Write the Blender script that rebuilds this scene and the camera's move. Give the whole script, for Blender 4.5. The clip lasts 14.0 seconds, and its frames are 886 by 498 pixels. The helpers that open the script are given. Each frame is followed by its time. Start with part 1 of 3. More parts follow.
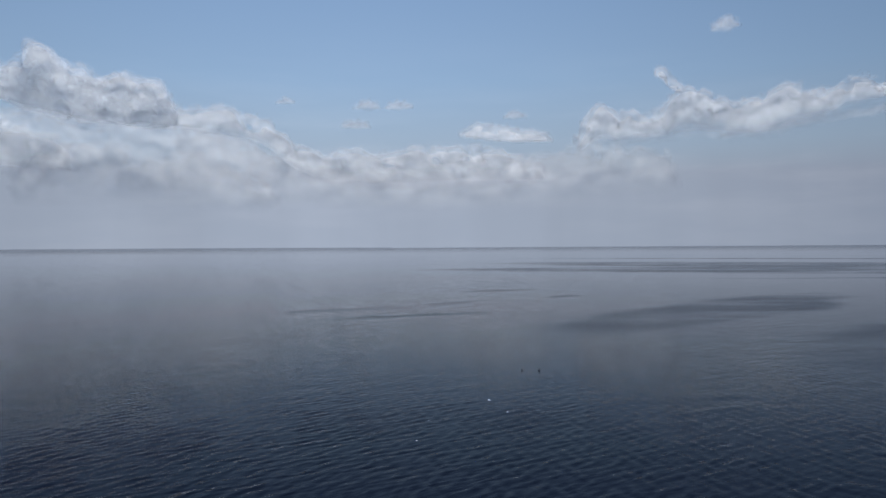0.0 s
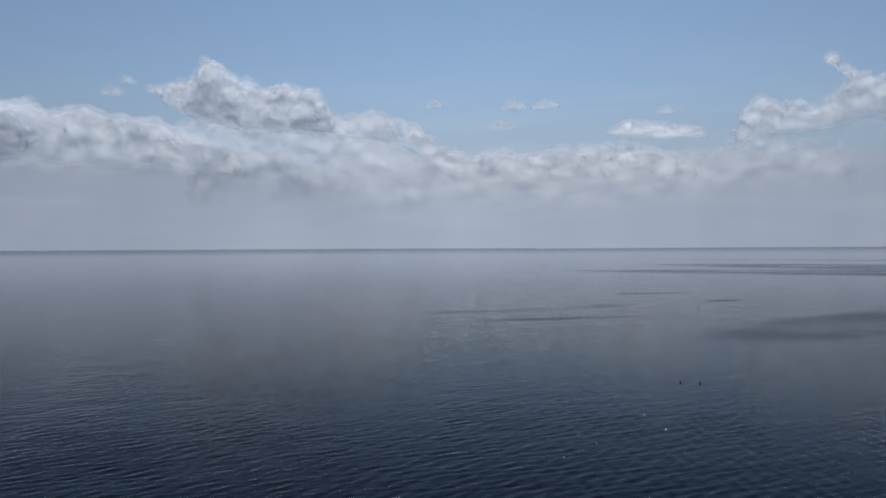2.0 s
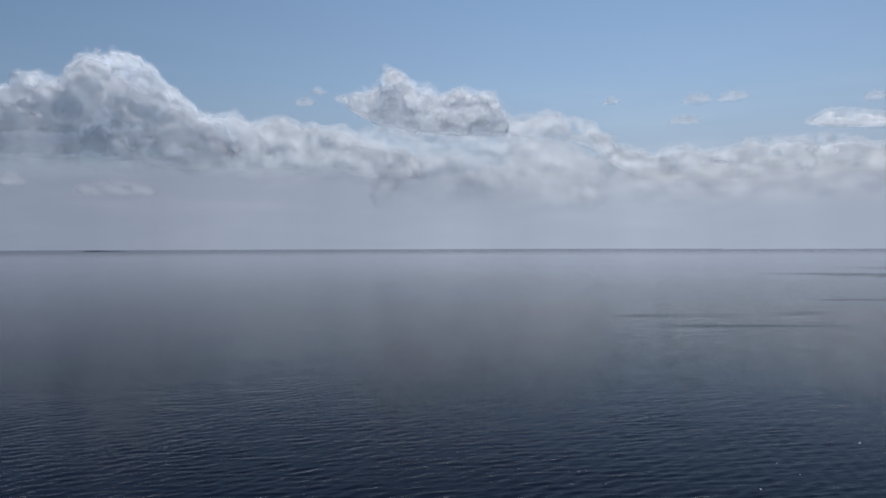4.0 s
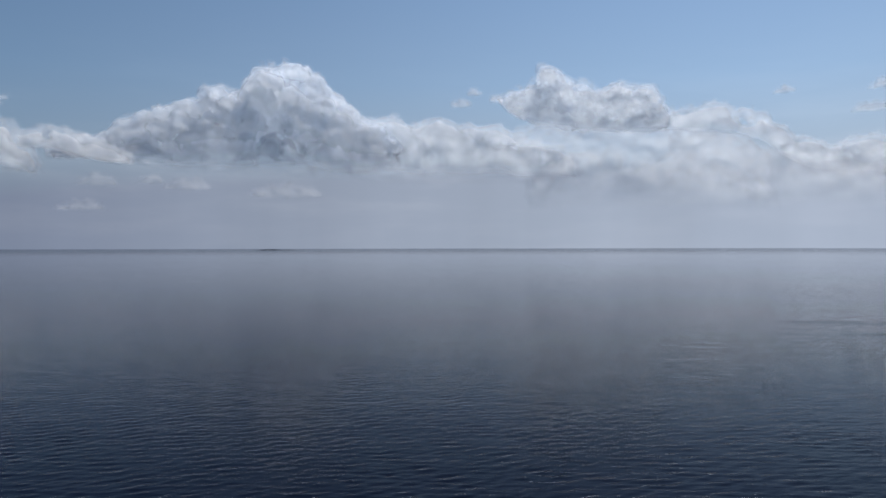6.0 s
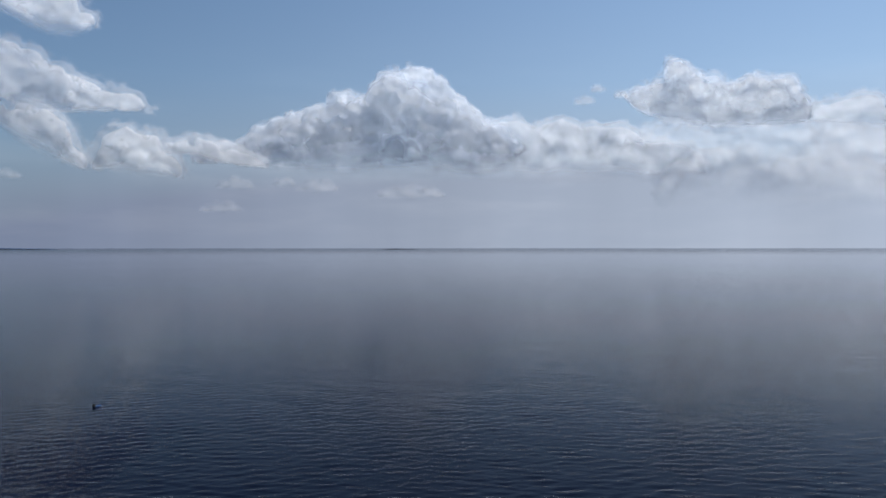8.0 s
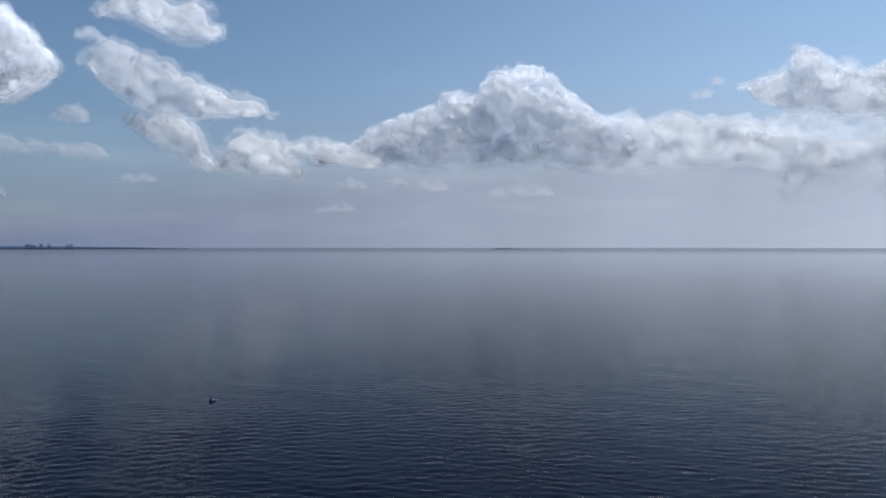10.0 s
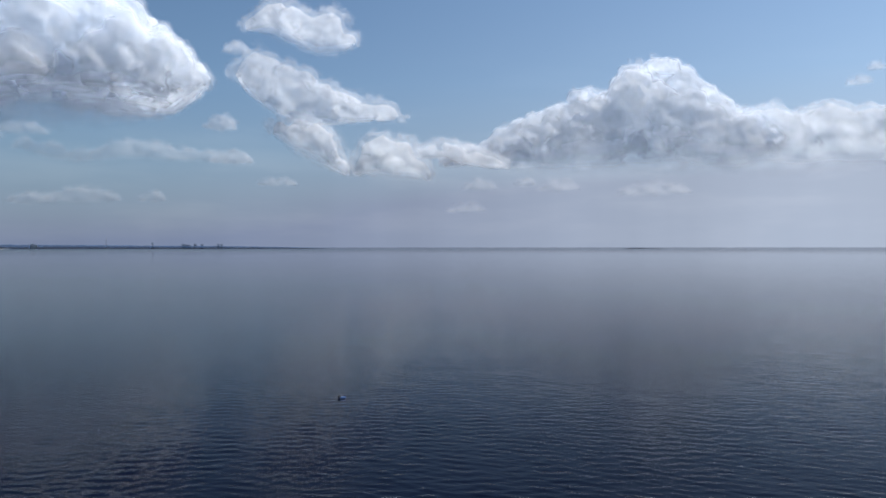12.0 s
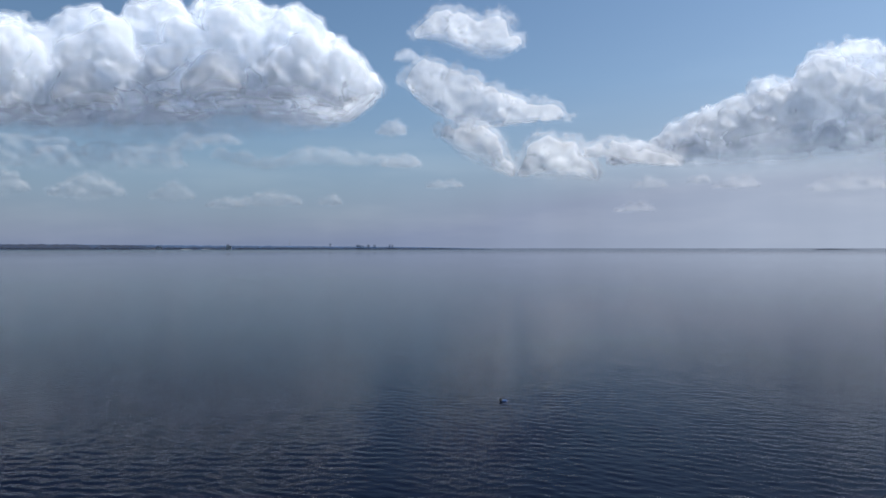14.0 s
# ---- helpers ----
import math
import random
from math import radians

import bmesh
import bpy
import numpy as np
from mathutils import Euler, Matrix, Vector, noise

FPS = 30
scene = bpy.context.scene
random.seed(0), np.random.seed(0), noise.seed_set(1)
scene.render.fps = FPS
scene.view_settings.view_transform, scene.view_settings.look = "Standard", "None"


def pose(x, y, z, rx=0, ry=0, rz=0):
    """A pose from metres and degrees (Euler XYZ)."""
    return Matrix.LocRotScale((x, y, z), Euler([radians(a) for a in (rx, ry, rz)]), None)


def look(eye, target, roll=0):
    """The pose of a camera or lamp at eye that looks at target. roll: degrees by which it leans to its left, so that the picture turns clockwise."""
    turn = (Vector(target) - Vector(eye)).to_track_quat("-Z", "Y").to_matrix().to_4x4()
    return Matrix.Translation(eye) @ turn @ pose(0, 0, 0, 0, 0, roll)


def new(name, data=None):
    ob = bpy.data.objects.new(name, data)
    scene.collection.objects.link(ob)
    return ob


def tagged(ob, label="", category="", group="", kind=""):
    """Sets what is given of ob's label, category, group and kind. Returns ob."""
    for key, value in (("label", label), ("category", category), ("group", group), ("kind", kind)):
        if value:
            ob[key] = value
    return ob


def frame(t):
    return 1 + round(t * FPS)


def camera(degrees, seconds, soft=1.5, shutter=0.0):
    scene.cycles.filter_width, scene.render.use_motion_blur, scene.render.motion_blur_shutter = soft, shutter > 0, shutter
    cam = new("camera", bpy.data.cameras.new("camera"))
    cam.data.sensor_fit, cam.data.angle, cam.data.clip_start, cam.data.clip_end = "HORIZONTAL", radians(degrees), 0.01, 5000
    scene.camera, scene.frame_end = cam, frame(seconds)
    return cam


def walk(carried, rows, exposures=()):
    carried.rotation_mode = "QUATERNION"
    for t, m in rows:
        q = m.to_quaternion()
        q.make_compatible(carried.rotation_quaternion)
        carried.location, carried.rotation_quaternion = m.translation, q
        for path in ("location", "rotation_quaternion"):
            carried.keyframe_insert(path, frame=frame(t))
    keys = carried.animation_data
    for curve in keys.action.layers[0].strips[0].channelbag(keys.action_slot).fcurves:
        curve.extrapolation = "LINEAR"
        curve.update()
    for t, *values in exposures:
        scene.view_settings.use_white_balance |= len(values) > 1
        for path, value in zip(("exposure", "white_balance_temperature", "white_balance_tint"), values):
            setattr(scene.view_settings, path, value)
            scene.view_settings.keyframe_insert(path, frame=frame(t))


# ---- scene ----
# Still lake under cumulus clouds, seen from a drone that drifts forward and turns left.
# Bearings are degrees to the left of +Y; the eye is EYE metres above the water.
EYE = 8.0
cam = camera(62.6, 14.0, soft=1.6)
ROWS = [
    (0.0, 0.00, 0.00, 0.00, -0.20, 0.38),
    (0.5, -0.02, 0.50, 1.29, -0.17, 0.38),
    (1.0, -0.05, 1.00, 3.94, -0.13, 0.36),
    (1.5, -0.08, 1.49, 7.68, -0.12, 0.34),
    (2.0, -0.12, 1.97, 11.45, -0.08, 0.36),
    (2.5, -0.17, 2.44, 15.18, -0.06, 0.36),
    (3.0, -0.23, 2.90, 18.60, -0.04, 0.31),
    (5.5, -0.73, 4.72, 34.37, -0.02, 0.14),
    (6.0, -0.86, 5.00, 37.27, -0.04, 0.13),
    (6.5, -1.00, 5.26, 40.05, -0.05, 0.11),
    (7.0, -1.14, 5.51, 42.42, -0.06, 0.08),
    (7.5, -1.29, 5.73, 44.69, -0.06, 0.06),
    (10.0, -2.08, 6.68, 55.45, -0.09, -0.00),
    (10.5, -2.26, 6.84, 57.97, -0.10, 0.01),
    (11.0, -2.43, 6.99, 60.09, -0.11, 0.01),
    (11.5, -2.61, 7.13, 62.62, -0.12, 0.01),
    (12.0, -2.79, 7.26, 65.56, -0.12, 0.02),
    (12.5, -2.98, 7.38, 68.43, -0.11, 0.01),
    (13.0, -3.16, 7.49, 71.46, -0.10, 0.01),
    (13.5, -3.36, 7.59, 74.96, -0.08, 0.02),
    (14.0, -3.55, 7.69, 78.50, -0.06, -0.00),
]
walk(cam, [(t, pose(x, y, EYE, 90 + pitch, roll, yaw)) for t, x, y, yaw, pitch, roll in ROWS],
     [(0.0, 0.31), (1.5, 0.30), (3.0, 0.32), (5.5, 0.43), (7.0, 0.54), (9.0, 0.68), (11.0, 0.78), (14.0, 0.92)])

# ---- light ----
# light passes through many thin shells of cloud
scene.cycles.transparent_max_bounces, scene.cycles.diffuse_bounces, scene.cycles.max_bounces = 48, 16, 20
SUN_BEARING, SUN_HEIGHT = 8.0, 62.0


def bearing(az, dist, z=0.0):
    """A place by its bearing in degrees, its distance and its height."""
    a = radians(az)
    return Vector((-math.sin(a) * dist, math.cos(a) * dist, z))


sun_way = bearing(SUN_BEARING, math.cos(radians(SUN_HEIGHT)), math.sin(radians(SUN_HEIGHT)))
sun = new("sun", bpy.data.lights.new("sun", "SUN"))
sun.data.energy, sun.data.angle, sun.data.color = 3.6, radians(0.53), (1.0, 0.962, 0.925)
sun.matrix_world = look((0, 0, 900), Vector((0, 0, 900)) - sun_way)


class Nodes:
    """Short ways to build a node tree."""

    def __init__(self, tree):
        self.tree = tree
        tree.nodes.clear()

    def add(self, kind, out=0, inputs=None, **settings):
        n = self.tree.nodes.new(kind)
        for key, value in settings.items():
            setattr(n, key, value)
        for key, value in (inputs or {}).items():
            if isinstance(value, bpy.types.NodeSocket):
                self.tree.links.new(value, n.inputs[key])
            else:
                n.inputs[key].default_value = value
        return n.outputs[out]

    def math(self, op, a, b=0.0, c=0.0, clamp=False):
        return self.add("ShaderNodeMath", inputs={0: a, 1: b, 2: c}, operation=op, use_clamp=clamp)

    def span(self, value, a, b, lo=0.0, hi=1.0, kind="SMOOTHSTEP"):
        return self.add("ShaderNodeMapRange", inputs={0: value, 1: a, 2: b, 3: lo, 4: hi}, interpolation_type=kind)

    def mix(self, fac, a, b):
        return self.add("ShaderNodeMix", 2, {0: fac, 6: a, 7: b}, data_type="RGBA")

    def noise(self, vector, scale, detail=4.0, rough=0.5, distortion=0.0):
        return self.add("ShaderNodeTexNoise", 0, {"Vector": vector, "Scale": scale, "Detail": detail, "Roughness": rough, "Distortion": distortion})

    def mapped(self, vector, loc=(0, 0, 0), rot=(0, 0, 0), scale=(1, 1, 1)):
        return self.add("ShaderNodeMapping", inputs={0: vector, 1: loc, 2: rot, 3: scale})

    def ramp(self, fac, stops):
        n = self.tree.nodes.new("ShaderNodeValToRGB")
        e = n.color_ramp.elements
        while len(e) < len(stops):
            e.new(0.5)
        for el, (at, colour) in zip(e, stops):
            el.position, el.color = at, (*colour, 1)
        self.tree.links.new(fac, n.inputs[0])
        return n.outputs[0]


def build_world():
    world = bpy.data.worlds.new("hazy_sky")
    scene.world = world
    world.use_nodes = True
    n = Nodes(world.node_tree)
    way = n.add("ShaderNodeTexCoord", 0)
    xyz = n.tree.nodes.new("ShaderNodeSeparateXYZ")
    n.tree.links.new(way, xyz.inputs[0])
    high = xyz.outputs[2]
    sky = n.add("ShaderNodeTexSky", sky_type="NISHITA", sun_disc=False, sun_elevation=radians(SUN_HEIGHT),
                sun_rotation=radians(-SUN_BEARING), altitude=50, air_density=1.0, dust_density=0.3, ozone_density=1.4)
    sky = n.mix(1.0, sky, (0.83 * SKY, 0.99 * SKY, 1.07 * SKY, 1))
    n.tree.nodes[-1].blend_type = "MULTIPLY"
    # bearing from the sun: haze is paler on the sun's side
    toward = n.add("ShaderNodeVectorMath", 1, {0: way, 1: sun_way.xy.to_3d().normalized()}, operation="DOT_PRODUCT")
    side = n.span(toward, 0.0, 1.0)
    pale = n.mix(side, HAZE_FAR, HAZE_SUN)
    thick = n.ramp(high, [(0.0, (0.97,) * 3), (0.06, (0.86,) * 3), (0.13, (0.42,) * 3), (0.22, (0.12,) * 3), (0.4, (0.03,) * 3), (1.0, (0.02,) * 3)])
    thick = n.math("MULTIPLY", thick, n.math("SUBTRACT", 1.0, n.math("MULTIPLY", n.span(side, 0.0, 0.8, 0.2, 0.0), n.span(high, 0.0, 0.07))))
    lifted = n.math("MULTIPLY", side, n.span(high, 0.06, 0.6, 0.40, 0.0, "LINEAR"))
    thick = n.math("ADD", thick, lifted, clamp=True)
    # faint shafts and veils in the haze
    flat = n.mapped(way, scale=(5.0, 5.0, 0.5))
    shafts = n.noise(flat, 2.0, 3.0)
    veils = n.noise(n.mapped(way, scale=(4.0, 4.0, 22.0)), 1.0, 5.0, 0.55)
    amount = n.math("MULTIPLY", n.span(high, 0.02, 0.12, 0.1, 0.22), n.span(high, 0.15, 0.32, 1.0, 0.0))
    veil = n.math("MULTIPLY", n.span(veils, 0.42, 0.7), amount)
    pale = n.mix(veil, pale, (0.47, 0.50, 0.58, 1))
    lit = n.math("ADD", 1.0, n.math("MULTIPLY", n.math("SUBTRACT", shafts, 0.5), n.span(high, 0.06, 0.2, 0.2, 0.0)))
    pale = n.add("ShaderNodeVectorMath", 0, {0: pale, 3: lit}, operation="SCALE")
    colour = n.mix(thick, sky, pale)
    # the hazy air scatters forward: the sky falls off smoothly, away from the sun
    off = n.math("POWER", math.e, n.math("MULTIPLY", n.math("SUBTRACT", toward, 1.0), 2.3))
    fall = n.math("POWER", 2.0, n.math("MULTIPLY", n.math("SUBTRACT", off, 1.0), 0.85))
    colour = n.add("ShaderNodeVectorMath", 0, {0: colour, 3: fall}, operation="SCALE")
    back = n.add("ShaderNodeBackground", 0, {0: colour, 1: 1.0})
    n.tree.links.new(back, n.tree.nodes.new("ShaderNodeOutputWorld").inputs[0])


SKY = 0.077
HAZE_SUN = (0.280, 0.325, 0.41, 1)
HAZE_FAR = (0.174, 0.219, 0.342, 1)
build_world()


# ---- materials ----
def material(name):
    m = bpy.data.materials.new(name)
    m.use_nodes = True
    return m, Nodes(m.node_tree)


def finish(n, shader):
    n.tree.links.new(shader, n.tree.nodes.new("ShaderNodeOutputMaterial").inputs[0])


def cloud_material(name, shade):
    """White vapour in thin shells, tinted blue in place of airlight; the attribute `vapour` holds how much each shell
    covers.
    """
    m, n = material(name)
    place = n.add("ShaderNodeNewGeometry", 0)
    grain = n.noise(place, 0.02, 3.0, 0.5)
    vapour = n.add("ShaderNodeAttribute", 2, attribute_name="vapour")
    # thin outer vapour is patchy, the inner body even
    patchy = n.math("MULTIPLY", n.math("SUBTRACT", grain, 0.5), n.span(vapour, 0.05, 0.35, 2.0, 0.15, "LINEAR"))
    cover = n.math("MULTIPLY", vapour, n.math("ADD", 1.0, patchy), clamp=True)
    # the bluish tones paint airlight and blue shade into the vapour's colour
    white = n.mix(n.span(grain, 0.3, 0.7), shade, (0.95, 0.972, 0.998, 1))
    front = n.add("ShaderNodeBsdfDiffuse", 0, {"Color": white, "Roughness": 1.0})
    back = n.add("ShaderNodeBsdfTranslucent", 0, {"Color": white})
    body = n.add("ShaderNodeMixShader", 0, {0: 0.58, 1: front, 2: back})
    clear = n.add("ShaderNodeBsdfTransparent")
    finish(n, n.add("ShaderNodeMixShader", 0, {0: cover, 1: clear, 2: body}))
    return m


def core_material(name):
    """The dense heart of a cloud: light wanders inside it before it comes out."""
    m, n = material(name)
    place = n.add("ShaderNodeNewGeometry", 0)
    grain = n.noise(place, 0.012, 4.0, 0.55)
    vapour = n.add("ShaderNodeAttribute", 2, attribute_name="vapour")
    cover = n.math("MULTIPLY", vapour, n.span(grain, 0.3, 0.7, 0.95, 1.0), clamp=True)
    # airlight's blue tint is put into the heart's base colour as well
    white = n.mix(n.span(grain, 0.3, 0.7), (0.935, 0.966, 1.0, 1), (0.958, 0.978, 1.0, 1))
    front = n.add("ShaderNodeBsdfPrincipled", 0, {"Base Color": white, "Roughness": 1.0, "Specular IOR Level": 0.0, "Subsurface Weight": 1.0,
                                                  "Subsurface Radius": (1.0, 1.0, 1.0), "Subsurface Scale": 120.0})
    back = n.add("ShaderNodeBsdfTranslucent", 0, {"Color": white})
    heart = n.add("ShaderNodeMixShader", 0, {0: 0.6, 1: front, 2: back})
    finish(n, n.add("ShaderNodeMixShader", 0, {0: cover, 1: n.add("ShaderNodeBsdfTransparent"), 2: heart}))
    return m


CORE = core_material("cloud_heart")
CLOUD = cloud_material("cloud_vapour", (0.90, 0.945, 0.995, 1))
# shells of a cloud, from the outside in: metres outside its body, cover
DENSE = ((12, 0.06), (5, 0.13), (-3, 0.26), (-16, 0.75))
HAZY = ((12, 0.05), (6, 0.11), (0, 0.2), (-13, 0.45))
SOFT = ((20, 0.018), (10, 0.055), (1, 0.15), (-14, 0.45))
HEAVY = ((9, 0.07), (1, 0.2), (-9, 0.4), (-25, 0.92))
BILLOW = ((8, 0.07), (1, 0.2), (-7, 0.38), (-20, 0.9))
VEIL = ((15, 0.06), (4, 0.10), (-10, 0.15))
PUFF = ((12, 0.026), (5, 0.052), (-2, 0.088))
WISP = ((10, 0.06), (4, 0.11), (-3, 0.17))

# wind-ruffled patches: centre x, y, half length, half width, turn in degrees
PATCHES = [(36, 92, 43, 10.5, 43), (41, 57, 34, 13, 48), (-7, 98, 17, 3.2, 34), (11, 130, 8, 2.2, 32), (18.6, 114, 4.4, 1.5, 44),
           (132, 225, 150, 36, -12), (165, 265, 170, 52, -30), (95, 170, 42, 2.5, -8), (210, 400, 190, 12, -25), (-4, 83, 15, 1.6, 30)]


def water_material():
    m, n = material("lake_water")
    place = n.add("ShaderNodeNewGeometry", 0)
    flat = n.mapped(place, scale=(1, 1, 0))
    warp = n.add("ShaderNodeTexNoise", 1, {"Vector": flat, "Scale": 0.03, "Detail": 3.0, "Roughness": 0.5})
    warp = n.add("ShaderNodeVectorMath", 0, {0: warp, 1: (0.5, 0.5, 0.5)}, operation="SUBTRACT")
    warp = n.add("ShaderNodeVectorMath", 0, {0: warp, 1: (13.0, 13.0, 0.0)}, operation="MULTIPLY")
    bent = n.add("ShaderNodeVectorMath", 0, {0: flat, 1: warp}, operation="ADD")
    ruffle = None
    for x, y, a, b, turn in PATCHES:
        local = n.add("ShaderNodeMapping", 0, {0: bent, 1: (x, y, 0), 2: (0, 0, radians(turn)), 3: (a, b, 1)}, vector_type="TEXTURE")
        far = n.add("ShaderNodeVectorMath", 1, {0: local}, operation="LENGTH")
        inside = n.span(far, 0.65, 1.12, 1.0, 0.0)
        ruffle = inside if ruffle is None else n.math("MAXIMUM", ruffle, inside)
    broken = n.noise(n.mapped(flat, rot=(0, 0, radians(-35)), scale=(0.02, 0.08, 1)), 1.0, 4.0, 0.6)
    ruffle = n.math("MULTIPLY", ruffle, n.span(broken, 0.3, 0.62, 0.25, 0.95))
    gusts = n.noise(flat, 0.012, 3.0, 0.5)
    reach = n.add("ShaderNodeVectorMath", 1, {0: flat}, operation="LENGTH")
    rough = n.math("ADD", n.span(gusts, 0.35, 0.65, 0.012, 0.03), n.math("MULTIPLY", ruffle, n.span(reach, 110.0, 260.0, 0.23, 0.22)))
    calm = n.math("MULTIPLY", n.span(reach, 50.0, 250.0, 1.0, 0.5), n.math("SUBTRACT", 1.0, n.math("MULTIPLY", ruffle, 0.1)))
    # ripples: crests stretched across the wind, at two sizes
    along = n.add("ShaderNodeMapping", 0, {0: flat, 2: (0, 0, radians(40)), 3: (3.0, 1.0, 1.0)}, vector_type="TEXTURE")
    swell = n.noise(n.add("ShaderNodeMapping", 0, {0: flat, 2: (0, 0, radians(32)), 3: (3.2, 1.0, 1.0)}, vector_type="TEXTURE"), 0.55, 2.0, 0.5, 0.4)
    long = n.noise(along, 1.7, 3.0, 0.5, 0.3)
    across = n.add("ShaderNodeMapping", 0, {0: flat, 2: (0, 0, radians(76)), 3: (2.0, 1.0, 1.0)}, vector_type="TEXTURE")
    short = n.noise(across, 3.8, 3.0, 0.55, 0.2)
    wave = n.add("ShaderNodeBump", 0, {"Strength": 1.0, "Distance": n.math("MULTIPLY", calm, 0.027), "Height": swell})
    wave = n.add("ShaderNodeBump", 0, {"Strength": 1.0, "Distance": n.math("MULTIPLY", calm, 0.03), "Height": long, "Normal": wave})
    fine = n.math("MULTIPLY", calm, 0.013)
    wave = n.add("ShaderNodeBump", 0, {"Strength": 1.0, "Distance": fine, "Height": short, "Normal": wave})
    deep = n.mix(n.span(gusts, 0.3, 0.7), (0.0010, 0.0018, 0.0070, 1), (0.0016, 0.0029, 0.0100, 1))
    skin = n.add("ShaderNodeBsdfPrincipled", 0, {"Base Color": deep, "Roughness": n.math("ADD", rough, n.span(reach, 250.0, 2500.0, 0.0, 0.13)), "IOR": 1.11, "Normal": wave})
    finish(n, skin)
    return m


WATER = water_material()


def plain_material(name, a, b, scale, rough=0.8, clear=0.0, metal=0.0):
    """A matt surface with two tones; `clear` makes it part transparent, standing in for haze in front of it."""
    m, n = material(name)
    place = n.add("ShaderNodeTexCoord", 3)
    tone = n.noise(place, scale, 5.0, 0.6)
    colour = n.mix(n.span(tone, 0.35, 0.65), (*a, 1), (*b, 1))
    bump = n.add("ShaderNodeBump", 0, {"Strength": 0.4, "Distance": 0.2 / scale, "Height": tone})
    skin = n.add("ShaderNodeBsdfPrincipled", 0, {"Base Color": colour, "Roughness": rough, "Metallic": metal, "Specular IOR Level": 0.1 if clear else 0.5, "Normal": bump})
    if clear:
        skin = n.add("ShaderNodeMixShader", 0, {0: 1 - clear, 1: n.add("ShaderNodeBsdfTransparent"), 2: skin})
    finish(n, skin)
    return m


# far shore: distance haze painted in by bluish tones and part transparency
WOODS = plain_material("haze_tinted_woods", (0.008, 0.046, 0.12), (0.014, 0.060, 0.15), 0.02, clear=0.55)
WOODS_HAZY = plain_material("haze_tinted_farther_woods", (0.012, 0.04, 0.085), (0.018, 0.05, 0.10), 0.02, clear=0.78)
SAND = plain_material("pale_sand", (0.46, 0.46, 0.45), (0.58, 0.57, 0.55), 0.05, clear=0.3)
CONCRETE = plain_material("haze_tinted_concrete", (0.20, 0.27, 0.34), (0.26, 0.32, 0.40), 0.1, clear=0.66)
ROOFING = plain_material("roofing", (0.10, 0.14, 0.19), (0.14, 0.18, 0.23), 0.2, clear=0.66)
WHITEWASH = plain_material("white_cladding", (0.50, 0.53, 0.56), (0.60, 0.61, 0.62), 0.1, clear=0.4)
STEEL = plain_material("grey_steel", (0.25, 0.26, 0.28), (0.32, 0.33, 0.34), 0.5, 0.5, clear=0.45)
FLOAT_DARK = plain_material("black_rubber", (0.004, 0.004, 0.005), (0.008, 0.008, 0.009), 20, 0.85)
FLOAT_BLUE = plain_material("blue_plastic", (0.010, 0.075, 0.27), (0.016, 0.11, 0.34), 15, 0.6)
FLOAT_WHITE = plain_material("white_plastic", (0.62, 0.66, 0.70), (0.72, 0.75, 0.78), 15, 0.5)


# ---- meshes ----
def mesh_object(name, verts, faces, mat, smooth=True):
    me = bpy.data.meshes.new(name)
    me.from_pydata(verts, [], faces)
    me.materials.append(mat)
    if smooth:
        me.polygons.foreach_set("use_smooth", np.ones(len(me.polygons), dtype=bool))
    me.update()
    return new(name, me)


def part(name, bm, mat, parent, label=""):
    me = bpy.data.meshes.new(name)
    bm.to_mesh(me)
    bm.free()
    me.materials.append(mat)
    ob = new(name, me)
    ob.parent = parent
    return tagged(ob, label)


# ---- the lake: one round sheet, finer near the middle, with real low waves ----
def build_lake():
    rings = [0.0]
    r = 0.8
    while r < 4985:
        rings.append(r)
        r += 0.8 if r < 17 else (max(0.09, 0.0037 * r) if r < 85 else 0.045 * r)
    rings.append(4985.0)
    rings = np.array(rings)
    # the open side of the lake has the finer columns
    turn = np.radians(np.concatenate([np.linspace(48, 208, 560, endpoint=False), np.linspace(208, 408, 60, endpoint=False)]))
    n = len(turn)
    rr, aa = np.meshgrid(rings[1:], turn, indexing="ij")
    x, y = rr * np.cos(aa) - 3.0, rr * np.sin(aa) + 6.0
    rng = np.random.default_rng(4)
    z = np.zeros_like(x)
    for k in range(26):
        length = 0.27 * 1.044 ** k
        heading = radians(168 if k % 3 == 1 else 131) + rng.normal(0, 0.3)
        high = 0.0076 * length * rng.uniform(0.5, 1.0)
        phase = rng.uniform(0, 6.28)
        near = np.clip((108 * length - rr) / (58 * length), 0, 1) * np.clip((84 - rr) / 30, 0, 1)
        z += near * high * np.sin((x * math.cos(heading) + y * math.sin(heading)) * 2 * math.pi / length + phase)
    # groups of waves: calmer and livelier stretches
    z *= 0.78 * (0.8 + 0.2 * np.sin(x * 0.11 + 1.0) * np.sin(y * 0.09 + 0.6 + 0.04 * x))
    verts = np.stack([x, y, z], -1).reshape(-1, 3)
    verts = np.vstack([[[-3.0, 6.0, 0.0]], verts])
    m = len(rings) - 1
    i = np.arange(m - 1)[:, None] * n + 1
    j = np.arange(n)[None, :]
    k = (j + 1) % n
    quads = np.stack([i + j, i + n + j, i + n + k, i + k], -1).reshape(-1, 4)
    fan = [(0, 1 + a, 1 + (a + 1) % n) for a in range(n)]
    lake = mesh_object("water", verts.tolist(), quads.tolist() + fan, WATER)
    return tagged(lake, "dark blue lake water with low ripples and wind-ruffled patches", "water", kind="structure")


build_lake()

# ---- clouds ----
GRAD = np.random.default_rng(7).normal(size=(256, 3)).astype(np.float32)
GRAD /= np.linalg.norm(GRAD, axis=1, keepdims=True)
